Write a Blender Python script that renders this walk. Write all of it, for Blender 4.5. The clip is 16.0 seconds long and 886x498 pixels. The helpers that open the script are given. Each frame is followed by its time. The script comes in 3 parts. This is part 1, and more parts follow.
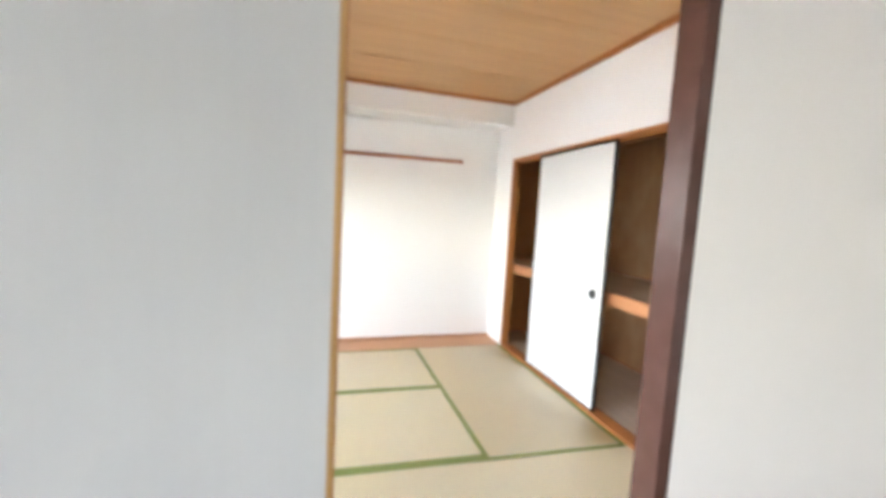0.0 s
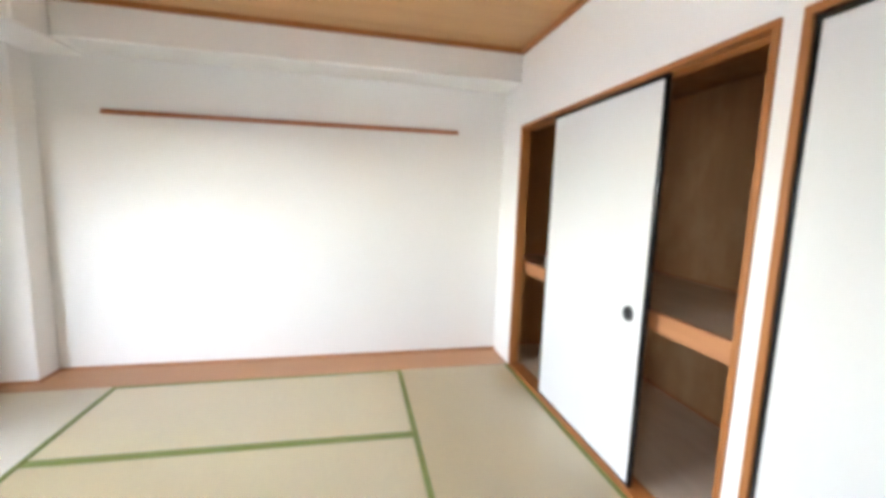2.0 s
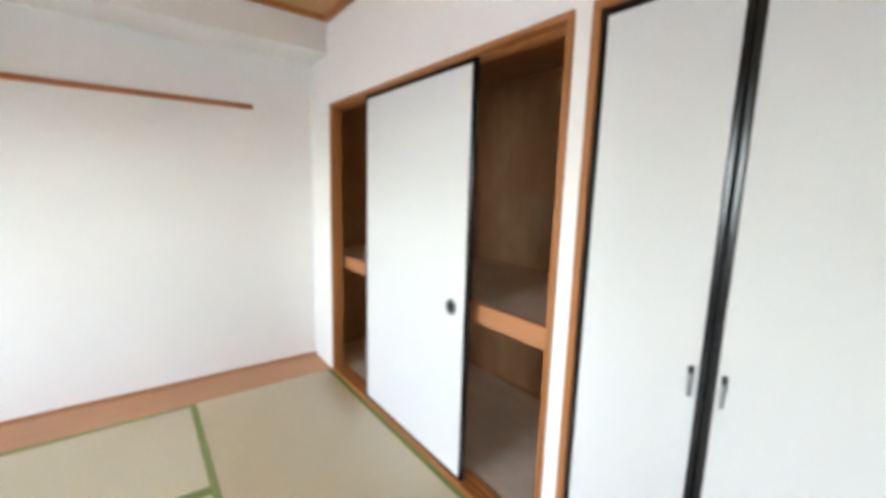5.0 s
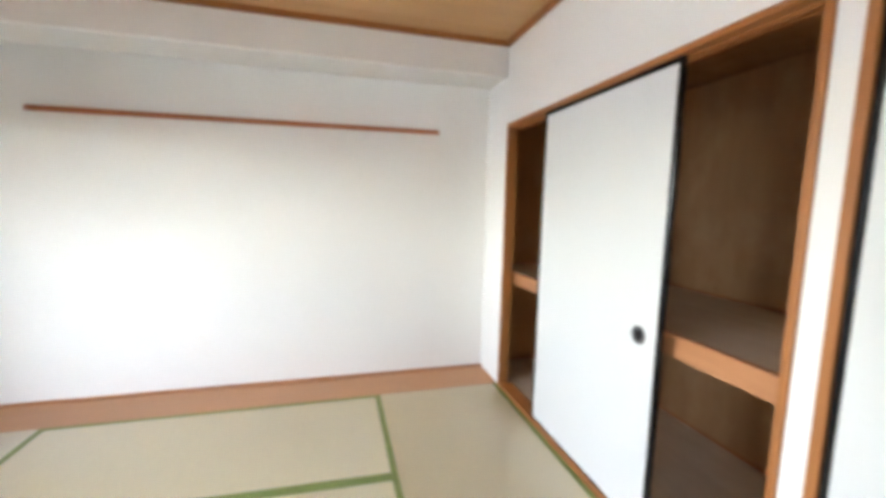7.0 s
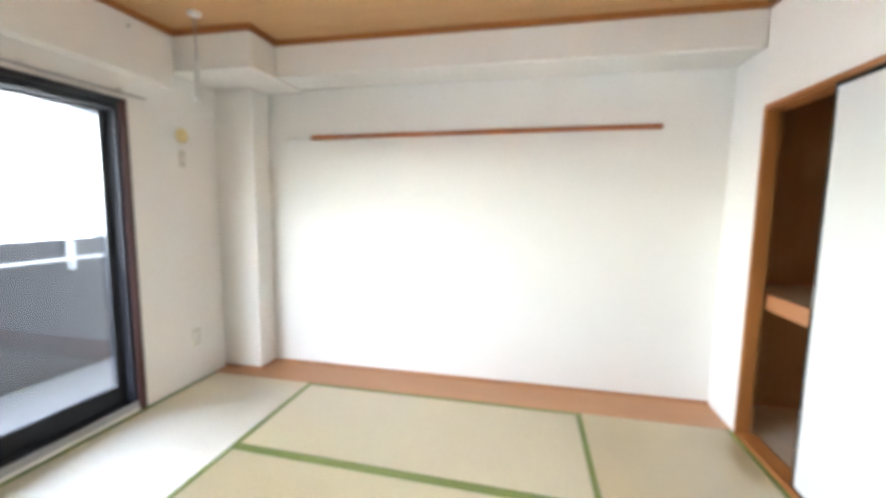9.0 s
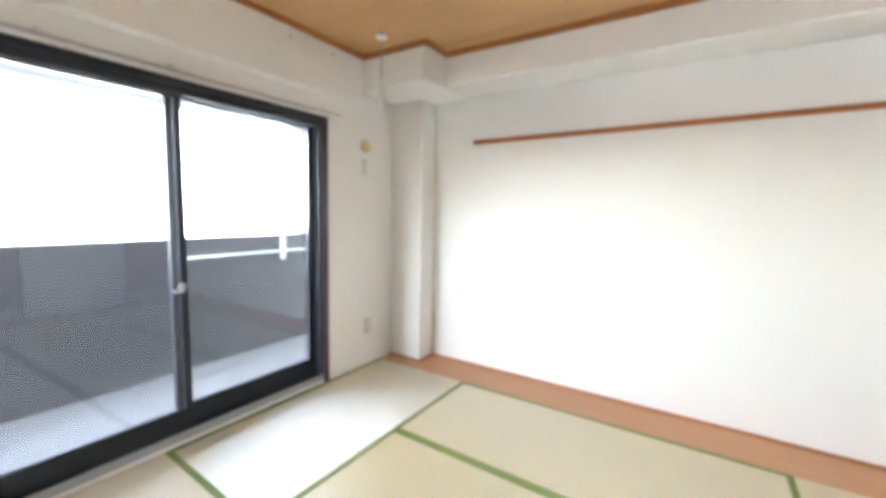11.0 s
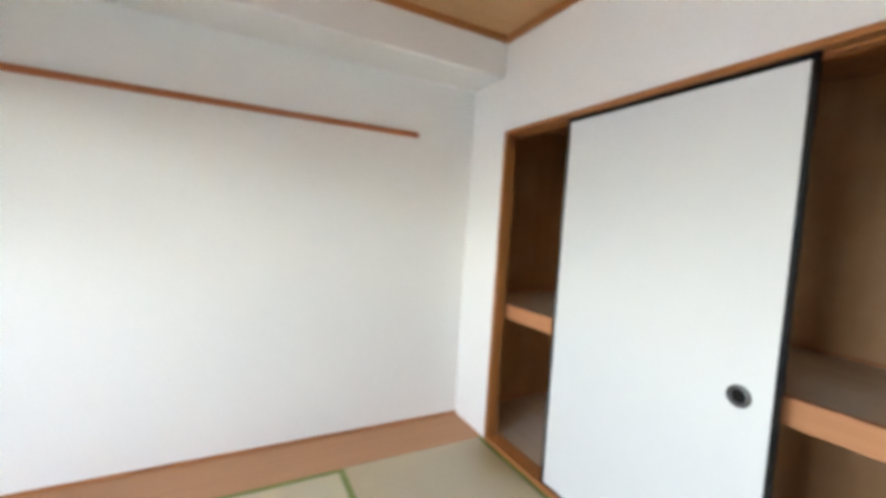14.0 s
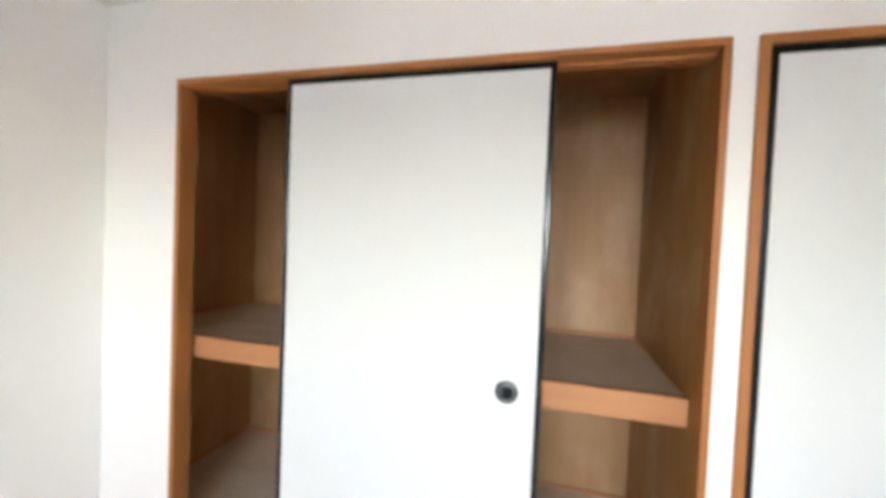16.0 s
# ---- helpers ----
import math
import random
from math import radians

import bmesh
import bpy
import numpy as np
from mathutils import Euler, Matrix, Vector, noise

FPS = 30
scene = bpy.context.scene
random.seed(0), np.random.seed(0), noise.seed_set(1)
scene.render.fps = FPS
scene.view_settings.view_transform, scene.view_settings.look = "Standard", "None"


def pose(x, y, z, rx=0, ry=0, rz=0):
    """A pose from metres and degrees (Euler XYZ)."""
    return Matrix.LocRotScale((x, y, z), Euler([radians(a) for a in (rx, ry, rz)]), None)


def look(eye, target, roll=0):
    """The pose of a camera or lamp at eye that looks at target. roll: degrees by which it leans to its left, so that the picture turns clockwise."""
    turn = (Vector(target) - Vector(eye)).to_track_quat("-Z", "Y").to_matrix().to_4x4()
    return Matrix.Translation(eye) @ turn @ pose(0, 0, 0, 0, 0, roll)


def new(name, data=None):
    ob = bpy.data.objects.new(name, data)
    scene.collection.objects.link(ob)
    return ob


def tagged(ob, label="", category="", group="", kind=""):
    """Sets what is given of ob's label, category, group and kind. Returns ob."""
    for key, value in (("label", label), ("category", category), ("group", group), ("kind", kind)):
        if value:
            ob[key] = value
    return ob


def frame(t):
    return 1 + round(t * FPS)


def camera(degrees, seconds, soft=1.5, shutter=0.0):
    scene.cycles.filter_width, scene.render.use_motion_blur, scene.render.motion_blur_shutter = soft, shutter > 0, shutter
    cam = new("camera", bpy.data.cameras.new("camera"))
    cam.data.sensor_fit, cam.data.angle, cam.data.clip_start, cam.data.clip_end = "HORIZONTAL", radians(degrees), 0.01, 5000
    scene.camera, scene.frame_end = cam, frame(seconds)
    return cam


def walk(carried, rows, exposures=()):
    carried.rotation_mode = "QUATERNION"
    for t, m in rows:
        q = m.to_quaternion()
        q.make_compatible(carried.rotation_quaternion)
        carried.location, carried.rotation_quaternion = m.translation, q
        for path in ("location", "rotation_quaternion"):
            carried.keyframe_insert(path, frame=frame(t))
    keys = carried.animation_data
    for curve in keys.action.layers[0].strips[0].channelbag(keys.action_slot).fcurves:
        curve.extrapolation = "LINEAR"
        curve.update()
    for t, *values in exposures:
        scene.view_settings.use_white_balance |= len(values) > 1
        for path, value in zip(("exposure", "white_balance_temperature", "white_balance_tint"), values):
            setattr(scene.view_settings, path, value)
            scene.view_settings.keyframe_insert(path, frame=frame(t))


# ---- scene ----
cam = camera(95.7, 16.0, soft=4.5, shutter=0.5)
PATH = [
    (0, (-1.688, -3.792, 1.254), (-1.107, -1.887, 1.070), 3.2),
    (0.5, (-1.560, -3.608, 1.270), (-0.839, -1.756, 1.048), 2.6),
    (1, (-1.394, -3.424, 1.258), (-0.780, -1.538, 1.003), 2.1),
    (1.5, (-1.226, -3.268, 1.247), (-0.763, -1.343, 0.967), 2.9),
    (2, (-1.157, -3.100, 1.249), (-0.727, -1.164, 0.997), 1.9),
    (2.5, (-1.088, -2.999, 1.242), (-0.519, -1.102, 0.966), 2.6),
    (3, (-1.049, -2.917, 1.235), (-0.184, -1.137, 0.946), 3.5),
    (3.2, (-1.037, -2.906, 1.262), (-0.010, -1.216, 0.966), 2.4),
    (4.2, (-1.020, -2.895, 1.270), (0.257, -1.389, 0.970), 2.0),
    (5.3, (-1.020, -2.880, 1.272), (0.101, -1.248, 0.976), 1.4),
    (5.5, (-1.030, -2.871, 1.274), (0.015, -1.192, 0.982), 1.3),
    (6, (-1.043, -2.855, 1.265), (-0.147, -1.088, 0.988), 1.6),
    (6.5, (-1.068, -2.846, 1.262), (-0.318, -1.008, 1.015), 1.5),
    (7, (-1.094, -2.840, 1.254), (-0.577, -0.922, 1.028), 1.3),
    (7.5, (-1.117, -2.818, 1.245), (-0.909, -0.841, 1.020), 1.3),
    (8, (-1.127, -2.805, 1.237), (-1.122, -0.816, 1.023), 1.3),
    (8.5, (-1.142, -2.784, 1.241), (-1.344, -0.806, 1.016), 1.4),
    (9, (-1.173, -2.772, 1.247), (-1.584, -0.827, 1.032), 0.7),
    (9.5, (-1.211, -2.757, 1.250), (-1.851, -0.874, 1.036), 0.5),
    (10, (-1.216, -2.731, 1.254), (-2.082, -0.940, 1.039), 0.9),
    (10.2, (-1.230, -2.731, 1.254), (-2.142, -0.967, 1.037), 0.8),
    (11.2, (-1.270, -2.745, 1.200), (-2.361, -1.075, 1.012), 1.2),
    (12.3, (-1.325, -2.770, 1.110), (-2.150, -0.940, 0.972), 1.5),
    (12.5, (-1.334, -2.760, 1.104), (-1.892, -0.844, 0.963), 1.6),
    (13, (-1.329, -2.525, 1.260), (-1.383, -0.542, 1.010), 4.0),
    (13.5, (-1.278, -2.401, 1.250), (-0.851, -0.452, 1.108), 5.7),
    (14, (-1.350, -2.219, 1.235), (-0.409, -0.458, 1.114), 3.5),
    (14.5, (-1.273, -2.043, 1.230), (0.001, -0.503, 1.163), 3.7),
    (15, (-1.224, -1.892, 1.232), (0.398, -0.723, 1.165), 4.6),
    (15.5, (-1.210, -1.757, 1.230), (0.667, -1.068, 1.213), 1.1),
    (16, (-1.197, -1.715, 1.232), (0.735, -1.201, 1.176), 2.4),
]
EXPOSURES = [
    (0, 5.55, 6650, 11),
    (1, 5.42, 6600, 10),
    (2.5, 5.28, 6550, 10),
    (3.2, 5.20, 6450, 9),
    (6, 5.16, 6450, 9),
    (7, 5.18, 6550, 9),
    (8.5, 5.40, 6550, 8),
    (10, 5.48, 6450, 7),
    (12.3, 5.48, 6500, 8),
    (12.8, 5.25, 6600, 8),
    (13.2, 5.05, 6600, 9),
    (14, 4.96, 6450, 8),
    (15, 5.24, 6600, 10),
    (16, 5.23, 6600, 10),
]
walk(cam, [(t, look(eye, target, roll)) for t, eye, target, roll in PATH], EXPOSURES)

# ---- world and light ----
world = bpy.data.worlds.new("sky")
scene.world = world
world.use_nodes = True
wn = world.node_tree
sky = wn.nodes.new("ShaderNodeTexSky")
sky.sky_type = 'NISHITA'
sky.sun_disc = False
sky.sun_elevation = radians(48)
sky.sun_rotation = radians(60)
sky.dust_density = 1.0
sky.air_density = 1.0
sky.ozone_density = 0.6
wn.nodes["Background"].inputs["Strength"].default_value = 0.15
haze = wn.nodes.new("ShaderNodeHueSaturation")      # a white, hazy day
haze.inputs["Saturation"].default_value = 0.38
wn.links.new(sky.outputs[0], haze.inputs["Color"])
way = wn.nodes.new("ShaderNodeTexCoord")             # cloud cover: three times as bright overhead as at the horizon
split = wn.nodes.new("ShaderNodeSeparateXYZ")
wn.links.new(way.outputs["Generated"], split.inputs[0])
cover = wn.nodes.new("ShaderNodeMapRange")
cover.inputs["From Min"].default_value, cover.inputs["From Max"].default_value = 0.0, 1.0
cover.inputs["To Min"].default_value, cover.inputs["To Max"].default_value = 0.9, 2.5
wn.links.new(split.outputs["Z"], cover.inputs["Value"])
veil = wn.nodes.new("ShaderNodeVectorMath")
veil.operation = 'SCALE'
wn.links.new(haze.outputs[0], veil.inputs[0])
wn.links.new(cover.outputs[0], veil.inputs["Scale"])
wn.links.new(veil.outputs[0], wn.nodes["Background"].inputs["Color"])

sun_data = bpy.data.lights.new("sun", 'SUN')
sun_data.energy = 1.5
sun_data.angle = radians(12)
sun_data.color = (1.0, 0.96, 0.9)
sun = new("sun", sun_data)
sun.matrix_world = look((30, 20, 40), (0, 0, 0))


def sky_portal(name, y0, y1, z0, z1):
    """Guides the sky's light through a window opening."""
    d = bpy.data.lights.new(name, 'AREA')
    d.shape = 'RECTANGLE'
    d.size, d.size_y = z1 - z0, y1 - y0
    d.cycles.is_portal = True
    new(name, d).matrix_world = look((-3.58, (y0 + y1) / 2, (z0 + z1) / 2), (0, (y0 + y1) / 2, (z0 + z1) / 2), 90)


sky_portal("window_light", -2.70, -0.872, 0.02, 1.80)
# portal for the unseen opening added as fill light for the next room
sky_portal("living_fill_portal", -5.75, -4.65, 0.80, 1.9)

# ---- materials ----


def material(name, rough=0.6, metal=0.0, spec=0.5):
    m = bpy.data.materials.new(name)
    m.use_nodes = True
    b = m.node_tree.nodes["Principled BSDF"]
    b.inputs["Roughness"].default_value = rough
    b.inputs["Metallic"].default_value = metal
    b.inputs["Specular IOR Level"].default_value = spec
    return m, m.node_tree, b


def node(nt, kind, **values):
    n = nt.nodes.new(kind)
    for key, value in values.items():
        n.inputs[key.replace("_", " ")].default_value = value
    return n


def coords(nt, scale=(1, 1, 1)):
    tc = nt.nodes.new("ShaderNodeTexCoord")
    mp = nt.nodes.new("ShaderNodeMapping")
    mp.inputs["Scale"].default_value = scale
    nt.links.new(tc.outputs["Object"], mp.inputs["Vector"])
    return mp.outputs["Vector"]


def ramp(nt, fac, stops):
    r = nt.nodes.new("ShaderNodeValToRGB")
    e = r.color_ramp.elements
    while len(e) < len(stops):
        e.new(0.5)
    for i, (p, c) in enumerate(stops):
        e[i].position = p
        e[i].color = (*c, 1)
    nt.links.new(fac, r.inputs[0])
    return r.outputs[0]


def mix(nt, fac, a, b, mode='MIX'):
    m = nt.nodes.new("ShaderNodeMix")
    m.data_type, m.blend_type = 'RGBA', mode
    if isinstance(fac, float):
        m.inputs[0].default_value = fac
    else:
        nt.links.new(fac, m.inputs[0])
    for i, v in ((6, a), (7, b)):
        if isinstance(v, tuple):
            m.inputs[i].default_value = (*v, 1)
        else:
            nt.links.new(v, m.inputs[i])
    return m.outputs[2]


def relief(nt, b, height, strength, distance=0.001):
    bp = nt.nodes.new("ShaderNodeBump")
    bp.inputs["Strength"].default_value = strength
    bp.inputs["Distance"].default_value = distance
    nt.links.new(height, bp.inputs["Height"])
    nt.links.new(bp.outputs[0], b.inputs["Normal"])


def noise_out(nt, vec, scale, detail=4.0, rough=0.5):
    n = node(nt, "ShaderNodeTexNoise", Scale=scale, Detail=detail, Roughness=rough)
    nt.links.new(vec, n.inputs["Vector"])
    return n.outputs["Fac"]


def wallpaper(name, light, dark, streak=(1, 1, 1), rough=0.75, marks=0.05):
    m, nt, b = material(name, rough, 0, 0.3)
    v = coords(nt)
    big = noise_out(nt, v, 1.3, 3)
    fine = noise_out(nt, coords(nt, streak), 160, 3, 0.6)
    c = ramp(nt, big, [(0.3, dark), (0.7, light)])
    c = mix(nt, marks, c, ramp(nt, fine, [(0.35, dark), (0.65, light)]), 'MULTIPLY')
    nt.links.new(c, b.inputs["Base Color"])
    relief(nt, b, fine, 0.25, 0.001)
    return m


def wood(name, light, dark, axis=1, rough=0.45, grain=1.0, spec=0.4, blotch=None):
    """Straight grain along one axis (0 x, 1 y, 2 z), with fine pores and slow changes of tone."""
    m, nt, b = material(name, rough, 0, spec)
    s = [38.0 * grain] * 3
    s[axis] = 1.6
    lines = noise_out(nt, coords(nt, tuple(s)), 1.0, 6, 0.6)
    s2 = [240.0] * 3
    s2[axis] = 6.0
    pores = noise_out(nt, coords(nt, tuple(s2)), 1.0, 2, 0.5)
    slow = noise_out(nt, coords(nt), 1.7, 2)
    c = ramp(nt, lines, [(0.28, dark), (0.72, light)])
    c = mix(nt, 0.25, c, ramp(nt, pores, [(0.35, dark), (0.6, light)]))
    c = mix(nt, 0.12, c, ramp(nt, slow, [(0.35, dark), (0.65, light)]))
    if blotch:
        spots = noise_out(nt, coords(nt, (2.2, 2.2, 1.5)), 2.0, 5, 0.62)
        c = mix(nt, ramp(nt, spots, [(0.5, (0, 0, 0)), (0.75, (0.5, 0.5, 0.5))]), c, blotch)
        rr = ramp(nt, spots, [(0.35, (rough, rough, rough)), (0.7, (rough - 0.2, rough - 0.2, rough - 0.2))])
        nt.links.new(rr, b.inputs["Roughness"])
    oi = nt.nodes.new("ShaderNodeObjectInfo")
    tone = ramp(nt, oi.outputs["Random"], [(0.0, (0.9, 0.9, 0.9)), (1.0, (1, 1, 1))])
    c = mix(nt, 1.0, c, tone, 'MULTIPLY')
    nt.links.new(c, b.inputs["Base Color"])
    relief(nt, b, lines, 0.15, 0.0006)
    return m


def rush(name, along):
    """Woven rush: ribs along one floor axis, so the sheen stretches across them."""
    m, nt, b = material(name, 0.55, 0, 1.0)
    s = [9.0, 9.0, 9.0]
    s[along] = 1.2
    streaks = noise_out(nt, coords(nt, tuple(s)), 6.0, 5, 0.65)
    patches = noise_out(nt, coords(nt), 2.2, 3)
    wv = nt.nodes.new("ShaderNodeTexWave")
    wv.bands_direction = 'XYZ'[1 - along]
    wv.inputs["Scale"].default_value = 55
    wv.inputs["Distortion"].default_value = 0.6
    nt.links.new(coords(nt), wv.inputs["Vector"])
    c = ramp(nt, streaks, [(0.25, (0.57, 0.43, 0.165)), (0.75, (0.66, 0.50, 0.205))])
    c = mix(nt, 0.3, c, ramp(nt, patches, [(0.35, (0.55, 0.43, 0.15)), (0.7, (0.67, 0.50, 0.20))]))
    c = mix(nt, 0.07, c, ramp(nt, wv.outputs["Fac"], [(0.2, (0.2, 0.16, 0.08)), (0.8, (0.55, 0.46, 0.27))]))
    nt.links.new(c, b.inputs["Base Color"])
    split = nt.nodes.new("ShaderNodeSeparateXYZ")       # each strand is round: its face turns from side to side across it
    nt.links.new(coords(nt, (2100, 2100, 1)), split.inputs[0])
    turn = nt.nodes.new("ShaderNodeMath")
    turn.operation = 'SINE'
    nt.links.new(split.outputs[1 - along], turn.inputs[0])
    tilt = nt.nodes.new("ShaderNodeMath")
    tilt.operation = 'MULTIPLY'
    tilt.inputs[1].default_value = 1.3
    nt.links.new(turn.outputs[0], tilt.inputs[0])
    face = nt.nodes.new("ShaderNodeCombineXYZ")
    face.inputs[2].default_value = 1.0
    nt.links.new(tilt.outputs[0], face.inputs[1 - along])
    unit = nt.nodes.new("ShaderNodeVectorMath")
    unit.operation = 'NORMALIZE'
    nt.links.new(face.outputs[0], unit.inputs[0])
    nt.links.new(unit.outputs[0], b.inputs["Normal"])
    b.inputs["IOR"].default_value = 2.8
    b.inputs["Anisotropic"].default_value = 0.75
    t = nt.nodes.new("ShaderNodeCombineXYZ")
    t.inputs[1 - along].default_value = 1.0
    nt.links.new(t.outputs[0], b.inputs["Tangent"])
    return m


def plain(name, color, rough=0.5, metal=0.0, vary=0.08, spec=0.5, scale=40, bump=0.1):
    m, nt, b = material(name, rough, metal, spec)
    n = noise_out(nt, coords(nt), scale, 4)
    lo = tuple(c * (1 - vary) for c in color)
    nt.links.new(ramp(nt, n, [(0.3, lo), (0.7, color)]), b.inputs["Base Color"])
    relief(nt, b, n, bump, 0.0005)
    return m


WALL = wallpaper("white_wallpaper", (0.885, 0.870, 0.838), (0.868, 0.853, 0.821))
PANEL_PAPER = wallpaper("grey_white_panel_paper", (0.61, 0.62, 0.615), (0.53, 0.54, 0.54), (0.35, 0.35, 0.012), 0.6, 0.16)
FUSUMA = wallpaper("white_fusuma_paper", (0.73, 0.735, 0.725), (0.71, 0.715, 0.705), (0.3, 1, 1), 0.7)
FRAME_Z = wood("orange_wood_upright", (0.47, 0.187, 0.057), (0.35, 0.127, 0.035), 2)
FRAME_Y = wood("orange_wood_across", (0.47, 0.187, 0.057), (0.35, 0.127, 0.035), 1)
FRAME_X = wood("orange_wood_long", (0.47, 0.187, 0.057), (0.35, 0.127, 0.035), 0)
SHELF_EDGE = wood("salmon_wood_edge", (0.50, 0.228, 0.10), (0.41, 0.175, 0.072), 1, 0.5)
BOARD = wood("floor_board_wood", (0.60, 0.315, 0.155), (0.50, 0.25, 0.118), 0, 0.4)
RAIL_WOOD = wood("reddish_rail_wood", (0.50, 0.185, 0.068), (0.40, 0.135, 0.046), 0)
DOOR_EDGE = wood("yellow_pine_edge", (0.55, 0.33, 0.12), (0.42, 0.23, 0.08), 2, 0.45)
CEIL = wood("ceiling_veneer", (0.62, 0.36, 0.165), (0.52, 0.29, 0.125), 0, 0.55, 0.5)
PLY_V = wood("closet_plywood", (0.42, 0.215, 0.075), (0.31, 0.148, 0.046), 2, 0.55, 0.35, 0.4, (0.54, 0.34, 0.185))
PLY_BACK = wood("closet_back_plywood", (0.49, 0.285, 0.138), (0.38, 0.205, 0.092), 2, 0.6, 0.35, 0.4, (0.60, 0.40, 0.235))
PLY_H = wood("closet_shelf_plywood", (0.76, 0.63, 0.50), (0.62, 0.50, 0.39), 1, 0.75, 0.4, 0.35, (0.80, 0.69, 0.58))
RUSH_X = rush("tatami_rush_x", 0)
RUSH_Y = rush("tatami_rush_y", 1)
GREEN = plain("green_cloth", (0.25, 0.295, 0.095), 0.8, 0, 0.25, 0.2, 220, 0.4)
BLACK = plain("black_lacquer", (0.008, 0.008, 0.010), 0.19, 0, 0.2, 0.4, 30, 0.05)
BROWN, nt, b = material("dark_brown_paint", 0.25, 0, 0.5)
streaky = noise_out(nt, coords(nt, (1, 1, 0.5)), 130, 4, 0.55)
nt.links.new(ramp(nt, noise_out(nt, coords(nt), 12, 4), [(0.3, (0.085, 0.036, 0.028)), (0.7, (0.110, 0.050, 0.040))]), b.inputs["Base Color"])
relief(nt, b, streaky, 0.7, 0.0011)
CASING = plain("purple_brown_casing", (0.075, 0.03, 0.03), 0.35, 0, 0.2, 0.5, 40, 0.1)
BRONZE = plain("dark_bronze_aluminium", (0.026, 0.028, 0.037), 0.55, 0.2, 0.15, 0.5, 60, 0.05)
FACADE = plain("facade_tile_grey", (0.26, 0.255, 0.25), 0.8, 0, 0.15, 0.3, 12, 0.5)
STEEL = plain("satin_steel", (0.55, 0.55, 0.56), 0.3, 1.0, 0.1, 0.5, 80, 0.05)
DARKSTEEL = plain("dark_steel", (0.05, 0.05, 0.055), 0.35, 0.6, 0.2, 0.5, 80, 0.05)
CORD = plain("grey_cord", (0.36, 0.35, 0.34), 0.6, 0, 0.1, 0.4, 60, 0.1)
PLASTIC = plain("white_plastic", (0.78, 0.77, 0.74), 0.35, 0, 0.03, 0.5, 30, 0.02)
GREYSTEEL = plain("grey_steel", (0.22, 0.22, 0.225), 0.35, 0.8, 0.1, 0.5, 80, 0.05)
PULL = plain("brushed_pull_steel", (0.42, 0.42, 0.43), 0.4, 0.7, 0.1, 0.5, 80, 0.05)
IVORY = plain("ivory_plastic", (0.66, 0.635, 0.55), 0.4, 0, 0.05, 0.5, 30, 0.02)
YELLOW = plain("yellow_plastic", (0.82, 0.67, 0.34), 0.45, 0, 0.08, 0.4, 30, 0.02)
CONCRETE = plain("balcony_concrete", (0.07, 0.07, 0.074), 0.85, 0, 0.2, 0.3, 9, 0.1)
PALE = plain("pale_balcony_paint", (0.20, 0.205, 0.23), 0.75, 0, 0.08, 0.3, 3, 0.05)
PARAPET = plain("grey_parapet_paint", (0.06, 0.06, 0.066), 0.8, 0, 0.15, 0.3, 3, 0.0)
WHITERAIL = plain("white_painted_metal", (0.40, 0.41, 0.43), 0.35, 0, 0.05, 0.5, 30, 0.02)
LAMINATE = wood("living_floor_laminate", (0.42, 0.33, 0.24), (0.32, 0.24, 0.165), 0, 0.35)
EARTH = plain("far_ground", (0.38, 0.38, 0.375), 0.9, 0, 0.3, 0.2, 0.05, 0.2)
LEAF = plain("dark_leaves", (0.05, 0.08, 0.03), 0.7, 0, 0.4, 0.2, 8, 0.1)
BARK = plain("bark", (0.12, 0.09, 0.06), 0.9, 0, 0.3, 0.2, 20, 0.4)

GLASS = bpy.data.materials.new("window_glass")
GLASS.use_nodes = True
gt = GLASS.node_tree
clear = gt.nodes.new("ShaderNodeBsdfTransparent")
clear.inputs["Color"].default_value = (0.95, 0.97, 0.985, 1)
gloss = gt.nodes.new("ShaderNodeBsdfGlossy")
gloss.inputs["Roughness"].default_value = 0.0
fres = gt.nodes.new("ShaderNodeFresnel")
fres.inputs["IOR"].default_value = 1.45
both = gt.nodes.new("ShaderNodeMixShader")
gt.links.new(fres.outputs[0], both.inputs[0])
gt.links.new(clear.outputs[0], both.inputs[1])
gt.links.new(gloss.outputs[0], both.inputs[2])
gt.links.new(both.outputs[0], gt.nodes["Material Output"].inputs["Surface"])

# ---- building helpers ----


def box(bm, x0, x1, y0, y1, z0, z1, bevel=0.0):
    x0, x1 = min(x0, x1), max(x0, x1)
    y0, y1 = min(y0, y1), max(y0, y1)
    z0, z1 = min(z0, z1), max(z0, z1)
    made = bmesh.ops.create_cube(bm, size=1.0, matrix=Matrix.LocRotScale(
        ((x0 + x1) / 2, (y0 + y1) / 2, (z0 + z1) / 2), None, (x1 - x0, y1 - y0, z1 - z0)))
    if bevel:
        edges = {e for v in made["verts"] for e in v.link_edges}
        bmesh.ops.bevel(bm, geom=list(edges), offset=bevel, segments=2, affect='EDGES', profile=0.5)
    return bm


def boxes(*rows, bevel=0.0):
    bm = bmesh.new()
    for r in rows:
        box(bm, *r, bevel=bevel)
    return bm


def one(x0, x1, y0, y1, z0, z1, bevel=0.002):
    return box(bmesh.new(), x0, x1, y0, y1, z0, z1, bevel)


